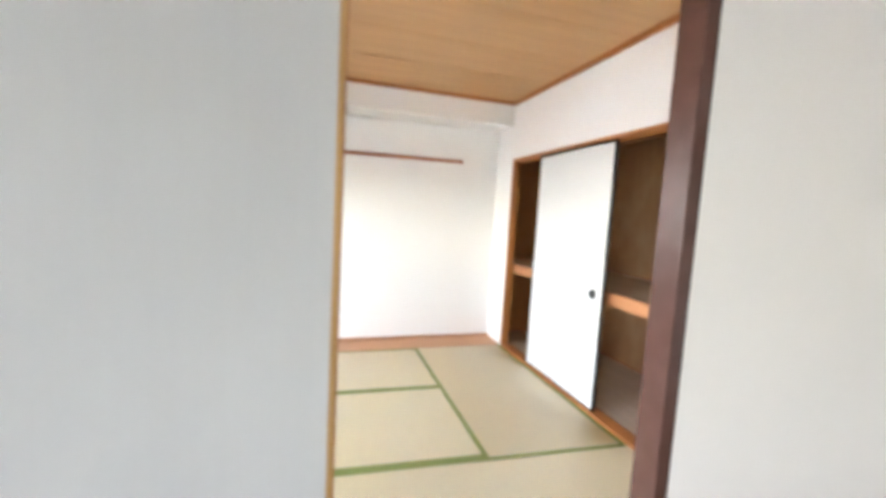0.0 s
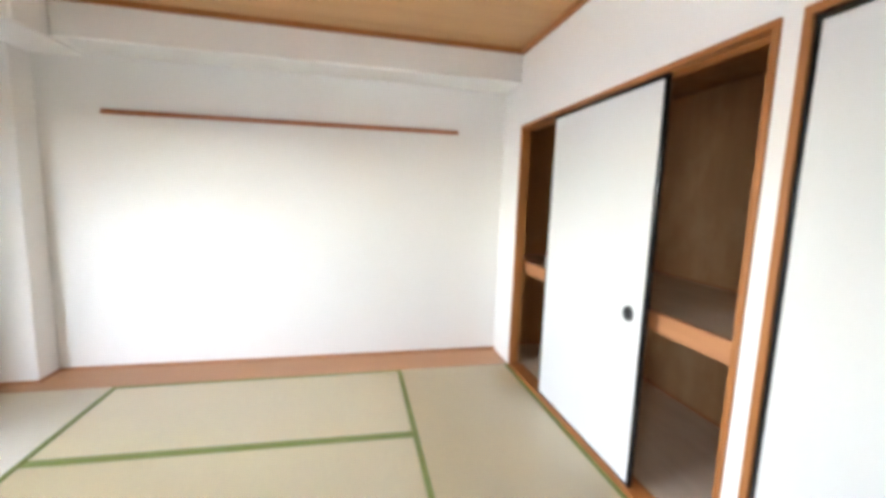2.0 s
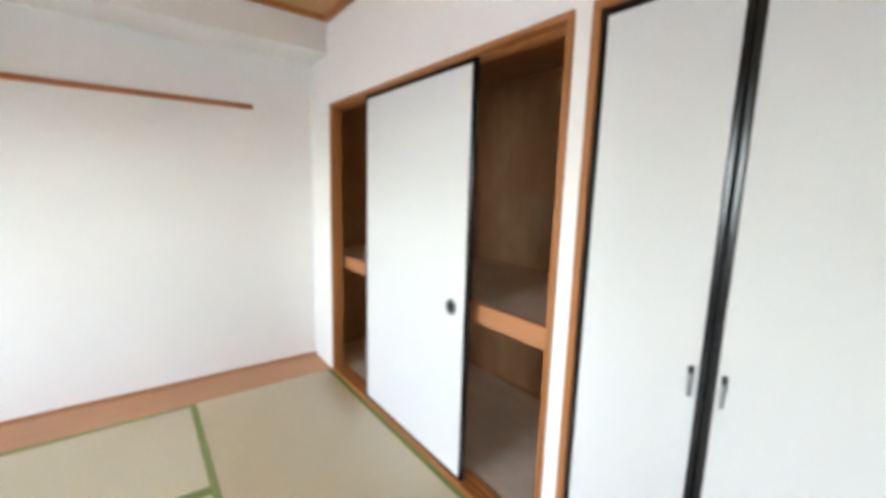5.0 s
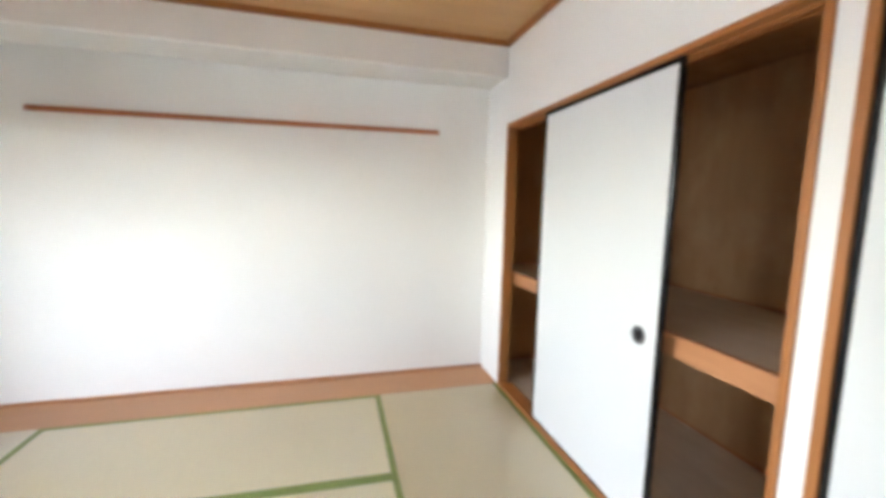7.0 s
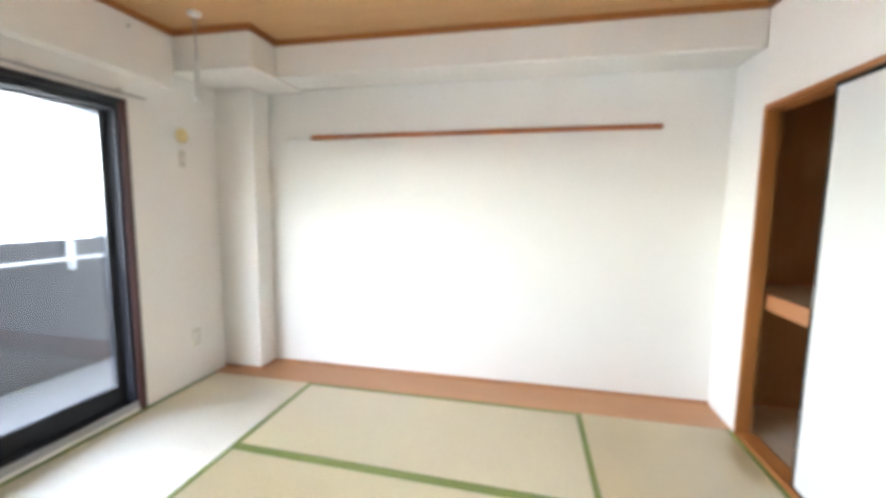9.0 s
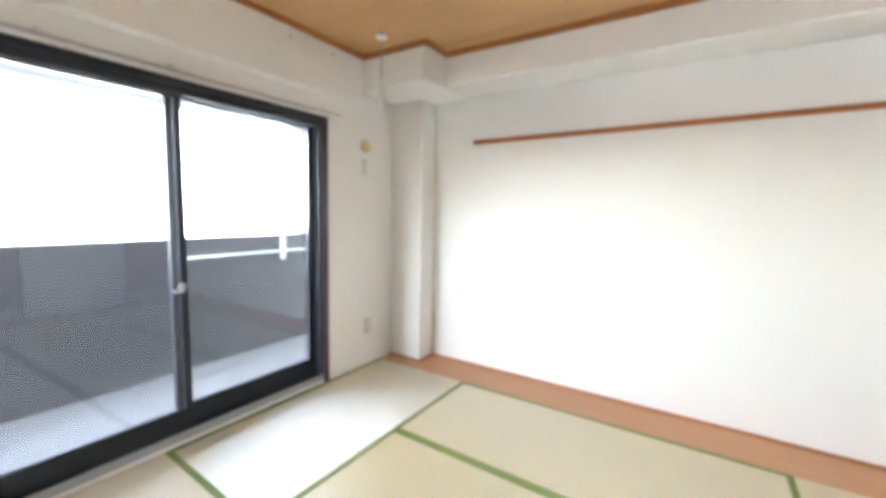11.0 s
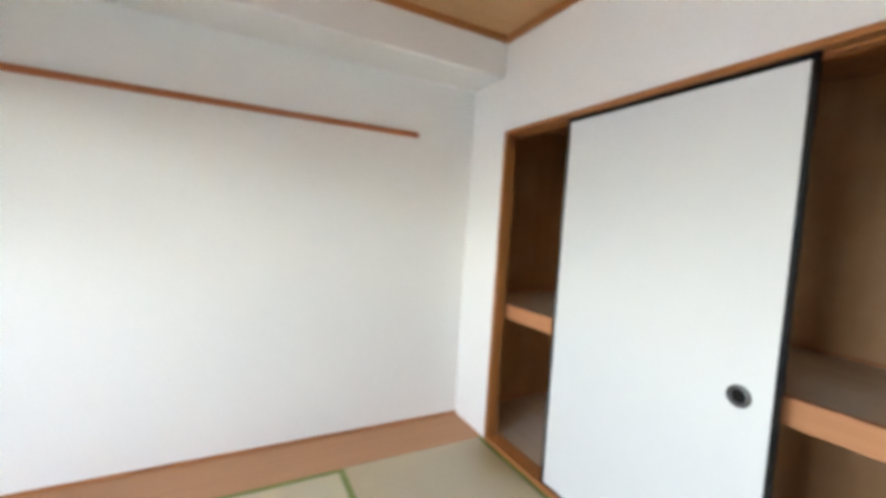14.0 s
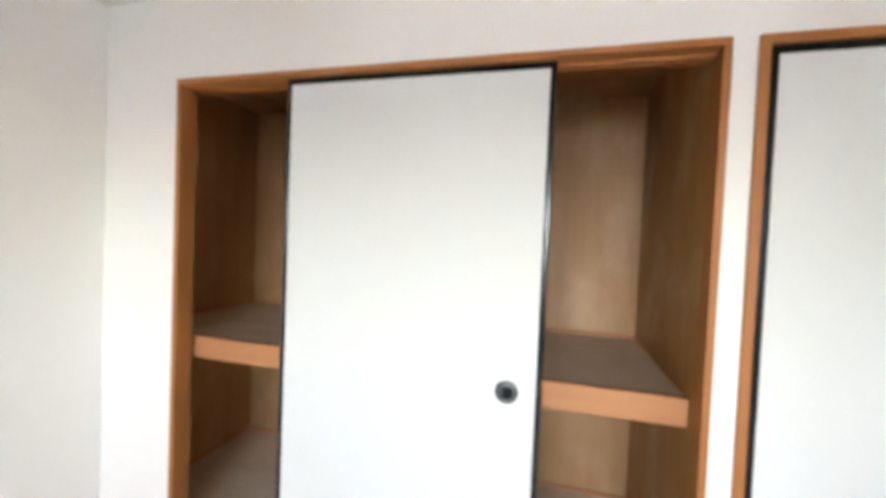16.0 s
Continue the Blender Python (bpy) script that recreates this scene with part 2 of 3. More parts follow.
def rod(bm, a, b, r0, r1=None, sides=16):
    a, b = Vector(a), Vector(b)
    m = Matrix.Translation((a + b) / 2) @ (b - a).to_track_quat('Z', 'Y').to_matrix().to_4x4()
    bmesh.ops.create_cone(bm, cap_ends=True, segments=sides, radius1=r0, radius2=r0 if r1 is None else r1,
                          depth=(b - a).length, matrix=m)
    return bm


def ring_profile(bm, centre, axis, profile, sides=32):
    """A turned shape: profile rows of (radius, height along axis)."""
    q = Vector(axis).to_track_quat('Z', 'Y')
    rows = []
    for r, h in profile:
        rows.append([bm.verts.new(Vector(centre) + q @ Vector((r * math.cos(k * math.tau / sides), r * math.sin(k * math.tau / sides), h)))
                     for k in range(sides)])
    for lo, hi in zip(rows, rows[1:]):
        for k in range(sides):
            bm.faces.new((lo[k], lo[(k + 1) % sides], hi[(k + 1) % sides], hi[k]))
    bm.faces.new(rows[-1])
    bm.faces.new(list(reversed(rows[0])))
    return bm


def mesh_of(name, bm, mat, smooth=False):
    me = bpy.data.meshes.new(name)
    bmesh.ops.recalc_face_normals(bm, faces=bm.faces)
    bm.to_mesh(me)
    bm.free()
    me.materials.append(mat)
    for p in me.polygons:
        p.use_smooth = smooth
    return me


def thing(name, at, label, category, group="", kind=""):
    ob = new(name)
    ob.empty_display_size = 0.1
    ob.location = at
    ob["base"] = list(at)
    return tagged(ob, label, category, group, kind)


def part(name, bm, mat, parent, label="", smooth=False):
    base = Vector(parent["base"])
    bmesh.ops.translate(bm, verts=bm.verts, vec=-base)
    ob = new(name, mesh_of(name, bm, mat, smooth))
    ob.parent = parent
    ob["base"] = list(base)
    if label:
        tagged(ob, label)
    return ob


def solid(name, bm, mat, label, category, kind="structure", smooth=False):
    return tagged(new(name, mesh_of(name, bm, mat, smooth)), label, category, "", kind)


# ---- the plan, in metres ----
CEILING = 2.295      # tatami room ceiling
WIN_X = -3.42        # room face of the window wall
FRONT = -2.982        # room face of the wall with the doorway
HALL = -3.072         # living-room face of that wall
BACK = -6.2          # far wall of the living room
C1A, C1B = -0.358, -2.142    # wide closet, outside of its frame
C2A, C2B = -2.203, -2.950    # narrow closet, outside of its frame
C_TOP = 1.776
JAMB = 0.021        # face of the wide closet's frame
SLIM = 0.025        # face of the narrow closet's frame
WIN_A, WIN_B = -0.872, -2.70  # window opening
WIN_TOP = 1.80
DOOR_A, DOOR_B = -2.46, -0.88  # doorway
DOOR_TOP = 2.0

# ---- structure ----
solid("floor", boxes((-3.6, 1.05, BACK - 0.1, 0.12, -0.25, -0.06)), CONCRETE, "bare concrete slab under the mats", "floor")
solid("living_floor", boxes((WIN_X, 1.0, BACK, HALL - 0.02, -0.06, -0.01)), LAMINATE, "brown laminate floor of the next room", "floor")
solid("wall_back", boxes((-3.57, 0.05, 0.0, 0.12, -0.06, 2.5)), WALL, "white wallpapered wall with a slim picture rail", "wall")


def pierced(axis, a, b, lo, hi, top, holes):
    """One wall between a and b along its thickness axis (0 x, 1 y), from lo to hi along the other, with openings cut through: rows of (lo, hi, z0, z1)."""
    us = sorted({lo, hi, *(v for h in holes for v in h[:2])})
    zs = sorted({-0.06, top, *(v for h in holes for v in h[2:])})
    bm, made = bmesh.new(), {}

    def corner(t, u, z):
        key = (t, u, z)
        if key not in made:
            made[key] = bm.verts.new((t, u, z) if axis == 0 else (u, t, z))
        return made[key]

    def filled(i, k):
        if not (0 <= i < len(us) - 1 and 0 <= k < len(zs) - 1):
            return False
        u, z = (us[i] + us[i + 1]) / 2, (zs[k] + zs[k + 1]) / 2
        return not any(h[0] < u < h[1] and h[2] < z < h[3] for h in holes)

    for i in range(len(us) - 1):
        for k in range(len(zs) - 1):
            if not filled(i, k):
                continue
            u0, u1, z0, z1 = us[i], us[i + 1], zs[k], zs[k + 1]
            for t in (a, b):
                bm.faces.new([corner(t, *c) for c in ((u0, z0), (u1, z0), (u1, z1), (u0, z1))])
            for di, dk, c, d in ((-1, 0, (u0, z0), (u0, z1)), (1, 0, (u1, z0), (u1, z1)), (0, -1, (u0, z0), (u1, z0)), (0, 1, (u0, z1), (u1, z1))):
                if not filled(i + di, k + dk):
                    bm.faces.new([corner(a, *c), corner(a, *d), corner(b, *d), corner(b, *c)])
    return bm


solid("wall_closet", pierced(0, 0.0, 0.05, FRONT, 0.0, 2.5, [(C1B, C1A, -0.06, C_TOP), (C2B, C2A, -0.06, C_TOP)]), WALL,
      "white wallpapered wall with two closet openings", "wall")
solid("wall_window", pierced(0, -3.57, WIN_X, FRONT, 0.0, 2.5, [(WIN_B, WIN_A, 0.02, WIN_TOP)]), WALL, "white wallpapered wall round the balcony window", "wall")
solid("wall_doorway", pierced(1, HALL, FRONT, -3.57, 0.995, 2.5, [(DOOR_A, DOOR_B, -0.06, DOOR_TOP)]), WALL, "white wallpapered wall with the doorway", "wall")

solid("wall_living_far", boxes((-3.57, 1.0, BACK - 0.1, BACK, -0.06, 2.5)), WALL, "plain white wall of the next room", "wall")
solid("wall_living_side", boxes((1.0, 1.1, BACK - 0.1, 0.12, -0.06, 2.5)), WALL, "plain white side wall", "wall")
# opening is added, out of view, so skylight fills the next room
solid("wall_living_opening", pierced(0, -3.57, WIN_X, BACK, HALL, 2.5, [(-5.75, -4.65, 0.80, 1.9)]), WALL, "white wall with an unseen opening added to let in fill light", "wall")
solid("wall_closet_end", boxes((0.05, 1.05, 0.045, 0.12, -0.06, 2.5)), WALL, "plain wall behind the closet", "wall")
solid("living_ceiling", boxes((-3.57, 1.0, BACK, HALL, 2.4, 2.5)), WALL, "plain white ceiling", "ceiling")

# wooden ceiling: wide veneer boards with open joints
bm = bmesh.new()
y = 0.0
while y > FRONT:
    y2 = max(y - 0.455, FRONT)
    box(bm, WIN_X, 0.0, y2 + 0.003, y - 0.003, CEILING, CEILING + 0.012, 0.0015)
    y = y2
box(bm, WIN_X, 0.0, FRONT, 0.0, CEILING + 0.012, CEILING + 0.05)
solid("ceiling", bm, CEIL, "wood-veneer board ceiling with narrow joints", "ceiling")

# beams, boxed corner and pillar
BEAM = -0.315
solid("beam_back", boxes((-2.83, 0.0, BEAM, 0.0, 2.075, CEILING), bevel=0.012), WALL, "wallpapered boxed beam", "beam")
solid("beam_corner", boxes((WIN_X, -2.83, -0.568, 0.0, 2.055, CEILING), bevel=0.012), WALL, "wallpapered boxed beam corner", "beam")
solid("beam_window", boxes((WIN_X, -3.365, FRONT, -0.568, 1.955, CEILING), bevel=0.012), WALL, "wallpapered shallow beam over the window", "beam")
solid("pillar", boxes((WIN_X, -3.115, -0.19, 0.0, 0.0, 2.055), bevel=0.008), WALL, "wallpapered corner pillar", "pillar")

# ceiling edging strips
T = 0.03
bm = boxes((-2.83 + T, -T, BEAM - T, BEAM, CEILING - T, CEILING), (-T, 0.0, FRONT, BEAM, CEILING - T, CEILING),
           (-2.83, -2.83 + T, -0.568, BEAM, CEILING - T, CEILING), (-3.365 + T, -2.83 + T, -0.568 - T, -0.568, CEILING - T, CEILING),
           (-3.365, -3.365 + T, FRONT, -0.568, CEILING - T, CEILING), (-3.365 + T, -T, FRONT, FRONT + T, CEILING - T, CEILING), bevel=0.002)
solid("ceiling_trim", bm, FRAME_X, "orange-brown wooden ceiling edging", "trim")

# board strip along the back wall, and the thin edging at the walls' feet
BOARD_Y, ROW2, ROW3, ROW4 = -0.322, -1.150, -2.022, -2.895
SKEW = {BOARD_Y: 0.0, ROW2: -0.026, ROW3: -0.046, ROW4: 0.0}    # the rows of mats fan out a little along x
COL1, COL2 = -0.85, -2.61
bm = boxes((-3.115, 0.0, BOARD_Y, 0.0, -0.06, 0.0), (WIN_X, -3.115, BOARD_Y, -0.19, -0.06, 0.0), bevel=0.0015)
solid("floor_board", bm, BOARD, "orange-brown floor board along the wall", "floor")
bm = boxes((-3.10, -0.0, -0.012, 0.0, 0.0, 0.014), (-3.115, -3.103, -0.19, -0.0, 0.0, 0.014), (WIN_X, -3.103, -0.202, -0.19, 0.0, 0.014), bevel=0.001)
solid("baseboard", bm, FRAME_X, "thin reddish-brown strip at the foot of the wall", "trim")
bm = boxes((DOOR_A, DOOR_B, -3.087, ROW4, -0.06, -0.002), (DOOR_A, DOOR_B, -3.017, -3.014, -0.002, 0.001), bevel=0.001)
solid("threshold", bm, BOARD, "worn wooden sill of the sliding doors", "threshold")
bm = boxes((WIN_X, DOOR_A, FRONT, ROW4, -0.06, -0.002), (DOOR_B, 0.0, FRONT, ROW4, -0.06, -0.002), bevel=0.001)
solid("floor_edging", bm, BOARD, "wooden strip beside the mats", "trim")

# ---- tatami ----


def tatami_mat(x0, x1, y0, y1, long_axis):
    cx, cy = (x0 + x1) / 2, (y0 + y1) / 2
    t = thing("tatami_mat", (cx, cy, -0.055), "tan woven rush tatami mat with green cloth borders", "tatami mat", "tatami mats on the floor")
    g, e = 0.0012, 0.028
    lo, hi = y0, y1
    x0, x1, y0, y1 = x0 + g, x1 - g, y0 + g, y1 - g

    def slab(name, a, b, c, d, top, bevel, mat, label=""):
        bm = one(a, b, c, d, -0.055, top, bevel)
        for v in bm.verts:
            s = (v.co.y - lo) / (hi - lo)
            v.co.y += v.co.x * (SKEW[lo] * (1 - s) + SKEW[hi] * s)
        part(name, bm, mat, t, label)

    if long_axis == 0:
        slab("mat_surface", x0, x1, y0 + e, y1 - e, -0.001, 0.002, RUSH_Y)
        slab("cloth_border", x0, x1, y0, y0 + e, 0.0005, 0.003, GREEN, "green cloth border")
        slab("cloth_border", x0, x1, y1 - e, y1, 0.0005, 0.003, GREEN, "green cloth border")
    else:
        slab("mat_surface", x0 + e, x1 - e, y0, y1, -0.001, 0.002, RUSH_X)
        slab("cloth_border", x0, x0 + e, y0, y1, 0.0005, 0.003, GREEN, "green cloth border")
        slab("cloth_border", x1 - e, x1, y0, y1, 0.0005, 0.003, GREEN, "green cloth border")
    return t


tatami_mat(COL1, -0.004, ROW3, BOARD_Y, 1)
tatami_mat(COL2, COL1, ROW2, BOARD_Y, 0)
tatami_mat(COL2, COL1, ROW3, ROW2, 0)
tatami_mat(WIN_X, COL2, ROW3, BOARD_Y, 1)
tatami_mat(WIN_X / 2, -0.004, ROW4, ROW3, 0)
tatami_mat(WIN_X, WIN_X / 2, ROW4, ROW3, 0)

# ---- picture rail ----
rail = thing("picture_rail", (-1.57, -0.011, 1.722), "slim reddish-brown wooden picture rail on the wall", "rail")
TILT = Matrix.Translation((-1.57, 0, 1.742)) @ Matrix.Rotation(-0.0072, 4, 'Y') @ Matrix.Translation((1.57, 0, -1.742))
for nm, bm in (("rail_board", one(-2.757, -0.383, -0.022, 0.0, 1.727, 1.757, 0.003)), ("rail_lip", one(-2.757, -0.383, -0.030, -0.022, 1.727, 1.738, 0.002))):
    bmesh.ops.transform(bm, matrix=TILT, verts=bm.verts)
    part(nm, bm, RAIL_WOOD, rail)

# ---- closets ----


def closet(y1, y0, face, label, depth=0.09):
    """A closet whose wooden frame reaches from y0 (low) to y1."""
    t = thing("closet", (0.04, (y0 + y1) / 2, 0.0), label, "closet", "closets in the wall")
    part("jamb", one(-0.012, depth, y1 - face, y1, 0.0, C_TOP - face, 0.003), FRAME_Z, t)
    part("jamb", one(-0.012, depth, y0, y0 + face, 0.0, C_TOP - face, 0.003), FRAME_Z, t)
    part("head", one(-0.012, depth, y0, y1, C_TOP - face, C_TOP, 0.003), FRAME_Y, t)
    return t


f1 = closet(C1A, C1B, JAMB, "open closet in an orange-brown wooden frame, plywood-lined, empty", 0.054)
bm = boxes((-0.003, 0.012, C1B + JAMB, C1A - JAMB, -0.06, 0.022), (0.012, 0.034, C1B + JAMB, C1A - JAMB, -0.06, 0.018),
           (0.034, 0.042, C1B + JAMB, C1A - JAMB, -0.06, 0.022), (0.042, 0.064, C1B + JAMB, C1A - JAMB, -0.06, 0.018),
           (0.064, 0.09, C1B + JAMB, C1A - JAMB, -0.06, 0.022))
part("sill", bm, FRAME_Y, f1, "grooved wooden sill")
bm = boxes((0.034, 0.042, C1B + JAMB, C1A - JAMB, C_TOP - JAMB - 0.010, C_TOP - JAMB), (0.064, 0.09, C1B + JAMB, C1A - JAMB, C_TOP - JAMB - 0.010, C_TOP - JAMB + 0.02))
part("top_track", bm, FRAME_Y, f1, "grooved wooden track")

DEPTH = 0.86
ya, yb = C1A - JAMB, C1B + JAMB
FAR = 0.012     # the closet reaches past its frame to here
part("back_panel", one(DEPTH, DEPTH + 0.012, yb - 0.02, FAR + 0.02, 0.0, 2.0, 0), PLY_BACK, f1, "pale blotchy plywood back panel")
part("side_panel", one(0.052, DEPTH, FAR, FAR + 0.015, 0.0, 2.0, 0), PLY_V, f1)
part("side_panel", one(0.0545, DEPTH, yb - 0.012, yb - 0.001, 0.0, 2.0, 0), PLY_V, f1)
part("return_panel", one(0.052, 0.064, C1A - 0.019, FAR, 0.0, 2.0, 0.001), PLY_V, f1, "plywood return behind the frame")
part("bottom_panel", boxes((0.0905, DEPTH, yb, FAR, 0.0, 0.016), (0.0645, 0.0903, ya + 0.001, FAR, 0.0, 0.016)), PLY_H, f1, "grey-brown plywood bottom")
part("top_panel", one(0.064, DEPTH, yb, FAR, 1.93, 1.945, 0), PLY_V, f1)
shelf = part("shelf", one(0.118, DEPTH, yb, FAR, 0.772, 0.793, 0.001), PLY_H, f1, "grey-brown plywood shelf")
part("shelf_edge", one(0.085, 0.118, yb, FAR, 0.716, 0.799, 0.003), SHELF_EDGE, shelf, "salmon-coloured wooden edge")
part("shelf_strip", one(0.119, 0.148, yb, FAR, 0.7935, 0.798, 0.001), PLY_H, shelf)
part("shelf_back_strip", one(DEPTH - 0.012, DEPTH, yb, FAR, 0.793, 0.807, 0.002), SHELF_EDGE, shelf)
part("shelf_side_strip", one(0.155, DEPTH - 0.012, FAR - 0.012, FAR, 0.793, 0.807, 0.002), SHELF_EDGE, shelf)
part("skirting_strip", one(DEPTH - 0.012, DEPTH, yb, FAR, 0.016, 0.032, 0.002), SHELF_EDGE, f1)
part("skirting_strip", one(0.155, DEPTH - 0.012, FAR - 0.012, FAR, 0.016, 0.032, 0.002), SHELF_EDGE, f1)


def round_pull(parent, x, y, z):
    bm = ring_profile(bmesh.new(), (x, y, z), (-1, 0, 0), [(0.034, -0.002), (0.034, 0.002), (0.0315, 0.004), (0.029, 0.003), (0.0275, -0.001)])
    p = part("pull_ring", bm, DARKSTEEL, parent, "dark steel round finger pull", True)
    part("pull_band", ring_profile(bmesh.new(), (x, y, z), (-1, 0, 0), [(0.0273, -0.002), (0.0273, 0.0012), (0.0205, 0.0002)]), GREYSTEEL, p, "grey steel band", True)
    part("pull_cup", ring_profile(bmesh.new(), (x, y, z), (-1, 0, 0), [(0.0202, -0.002), (0.0202, 0.001), (0.017, 0.0006)]), BLACK, p, "black cup", True)


def fusuma(name, y1, y0, x0, x1, z0, z1, label, category, group=""):
    """A white papered panel in a black lacquer frame."""
    s, r, top = 0.018, 0.012, 0.021
    t = thing(name, ((x0 + x1) / 2, (y0 + y1) / 2, z0), label, category, group)
    part("paper_panel", one(x0 + 0.003, x1 - 0.003, y0 + s, y1 - s, z0 + r, z1 - top, 0), FUSUMA, t, "white paper face")
    part("stile", one(x0, x1, y0, y0 + s, z0, z1, 0.004), BLACK, t, "black lacquered edge")
    part("stile", one(x0, x1, y1 - s, y1, z0, z1, 0.004), BLACK, t, "black lacquered edge")
    part("rail", one(x0 + 0.001, x1 - 0.001, y0 + s, y1 - s, z0, z0 + r, 0.003), BLACK, t, "black lacquered edge")
    part("rail", one(x0 + 0.001, x1 - 0.001, y0 + s, y1 - s, z1 - top, z1, 0.003), BLACK, t, "black lacquered edge")
    return t


door = fusuma("sliding_closet_door", -0.814, -1.712, 0.011, 0.033, 0.018, C_TOP - JAMB + 0.0015,
              "white paper sliding door with black lacquered edges, pushed to the middle", "sliding door")
round_pull(door, 0.013, -1.609, 0.775)

f2 = closet(C2A, C2B, SLIM, "narrow closet in an orange-brown wooden frame, shut")
part("sill", one(-0.008, 0.09, C2B + SLIM, C2A - SLIM, -0.06, 0.02, 0.002), FRAME_Y, f2)
MID = -2.575


def plate_pull(parent, x, y, z):
    p = part("pull_bar", ring_profile(bmesh.new(), (x - 0.004, y, z - 0.038), (0, 0, 1), [(0.004, 0.0), (0.0055, 0.003), (0.0055, 0.073), (0.004, 0.076)], 12), PULL, parent, "grey steel pull", True)
    part("pull_collar", ring_profile(bmesh.new(), (x - 0.004, y, z + 0.006), (0, 0, 1), [(0.0062, 0.0), (0.0085, 0.002), (0.0085, 0.006), (0.0062, 0.008)], 12), STEEL, p, "bright steel collar", True)
    part("pull_tip", ring_profile(bmesh.new(), (x - 0.004, y, z + 0.020), (0, 0, 1), [(0.0057, 0.0), (0.0063, 0.001), (0.0063, 0.016), (0.005, 0.018)], 12), DARKSTEEL, p, "dark tip", True)


for a, b, hy in ((C2A - SLIM - 0.002, MID + 0.001, MID + 0.034), (MID - 0.001, C2B + SLIM + 0.002, MID - 0.034)):
    leaf = fusuma("hinged_closet_door", a, b, -0.006, 0.018, 0.022, C_TOP - SLIM - 0.003,
                  "white paper hinged closet door with black lacquered edges, shut", "closet door", "pair of narrow closet doors")
    plate_pull(leaf, -0.003, hy, 0.838)
part("side_panel", one(0.09, 0.93, C2B, C2B + 0.02, 0, 2.2, 0), PLY_V, f2)
part("side_panel", one(0.09, 0.93, C2A - 0.02, C2A, 0, 2.2, 0), PLY_V, f2)
part("back_panel", one(0.93, 0.95, C2B, C2A, 0, 2.2, 0), PLY_V, f2)

# ---- doorway ----
jamb = thing("door_jamb", (-0.89, -2.99, 0.0), "glossy dark brown painted door post", "door post")
part("post", one(-0.912, -0.873, -3.086, -3.010, -0.002, DOOR_TOP, 0.003), BROWN, jamb)
part("post_back", one(-0.8725, -0.868, -3.082, HALL - 0.001, -0.002, DOOR_TOP, 0.001), BROWN, jamb)
left_jamb = thing("door_jamb", (-2.45, -2.98, 0.0), "glossy dark brown painted door post", "door post")
part("post", one(-2.475, -2.45, -3.086, -2.982, -0.002, DOOR_TOP, 0.003), BROWN, left_jamb)
head = thing("door_head", (-1.67, -2.98, DOOR_TOP - 0.03), "dark brown painted head of the doorway", "door head")
part("head_board", one(-2.45, -0.905, -3.086, -2.982, DOOR_TOP - 0.03, DOOR_TOP + 0.01, 0.003), BROWN, head)


def room_door(y0, y1, x0, x1, face, edge, label):
    t = thing("sliding_room_door", ((x0 + x1) / 2, (y0 + y1) / 2, 0.0), label, "sliding door", "pair of stacked sliding doors")
    e = 0.024
    part("papered_panel", one(x0 + e, x1 - 0.0, y0 + 0.0, y1, 0.0, DOOR_TOP - 0.035, 0), face, t)
    part("edge_strip", one(x1, x1 + 0.012, y0 - 0.001, y1 + 0.001, 0.0, DOOR_TOP - 0.035, 0.002), edge, t, "bare wooden edge strip")
    part("edge_strip", one(x0, x0 + e, y0 - 0.001, y1 + 0.001, 0.0, DOOR_TOP - 0.035, 0.002), edge, t, "bare wooden edge strip")
    return t


room_door(-3.018, -2.990, -2.448, -1.667, PANEL_PAPER, DOOR_EDGE, "grey-white papered sliding door with a pine edge")
room_door(-2.978, -2.952, -2.44, -1.662, FUSUMA, FRAME_Z, "white papered sliding door with an orange wood edge")

# ---- window ----
win = thing("window_1", (-3.49, (WIN_A + WIN_B) / 2, 0.02), "dark bronze sliding balcony window with clear glass", "window", "", "structure")
part("casing", one(-3.43, -3.408, WIN_A - 0.028, WIN_A + 0.012, 0.0, WIN_TOP + 0.02, 0.003), CASING, win, "purple-brown wooden casing")
part("casing", one(-3.43, -3.408, WIN_B - 0.012, WIN_B + 0.028, 0.0, WIN_TOP + 0.02, 0.003), CASING, win, "purple-brown wooden casing")
part("casing", one(-3.43, -3.409, WIN_B + 0.028, WIN_A - 0.028, WIN_TOP - 0.012, WIN_TOP + 0.02, 0.003), BRONZE, win, "dark metal head casing")
part("frame_side", one(-3.56, -3.43, WIN_A - 0.045, WIN_A, 0.02, WIN_TOP, 0.002), BRONZE, win)
part("frame_side", one(-3.56, -3.43, WIN_B, WIN_B + 0.045, 0.02, WIN_TOP, 0.002), BRONZE, win)
part("frame_head", one(-3.56, -3.43, WIN_B + 0.045, WIN_A - 0.045, WIN_TOP - 0.05, WIN_TOP, 0.002), BRONZE, win)
bm = boxes((-3.56, -3.43, WIN_B + 0.045, WIN_A - 0.045, 0.02, 0.05), (-3.515, -3.510, WIN_B + 0.045, WIN_A - 0.045, 0.05, 0.066),
           (-3.470, -3.465, WIN_B + 0.045, WIN_A - 0.045, 0.05, 0.066))
part("frame_sill", bm, BRONZE, win, "dark aluminium track")
part("sill_strip", one(-3.43, -3.421, WIN_B + 0.03, WIN_A - 0.03, 0.0, 0.062, 0.002), WHITERAIL, win, "pale metal sill strip")


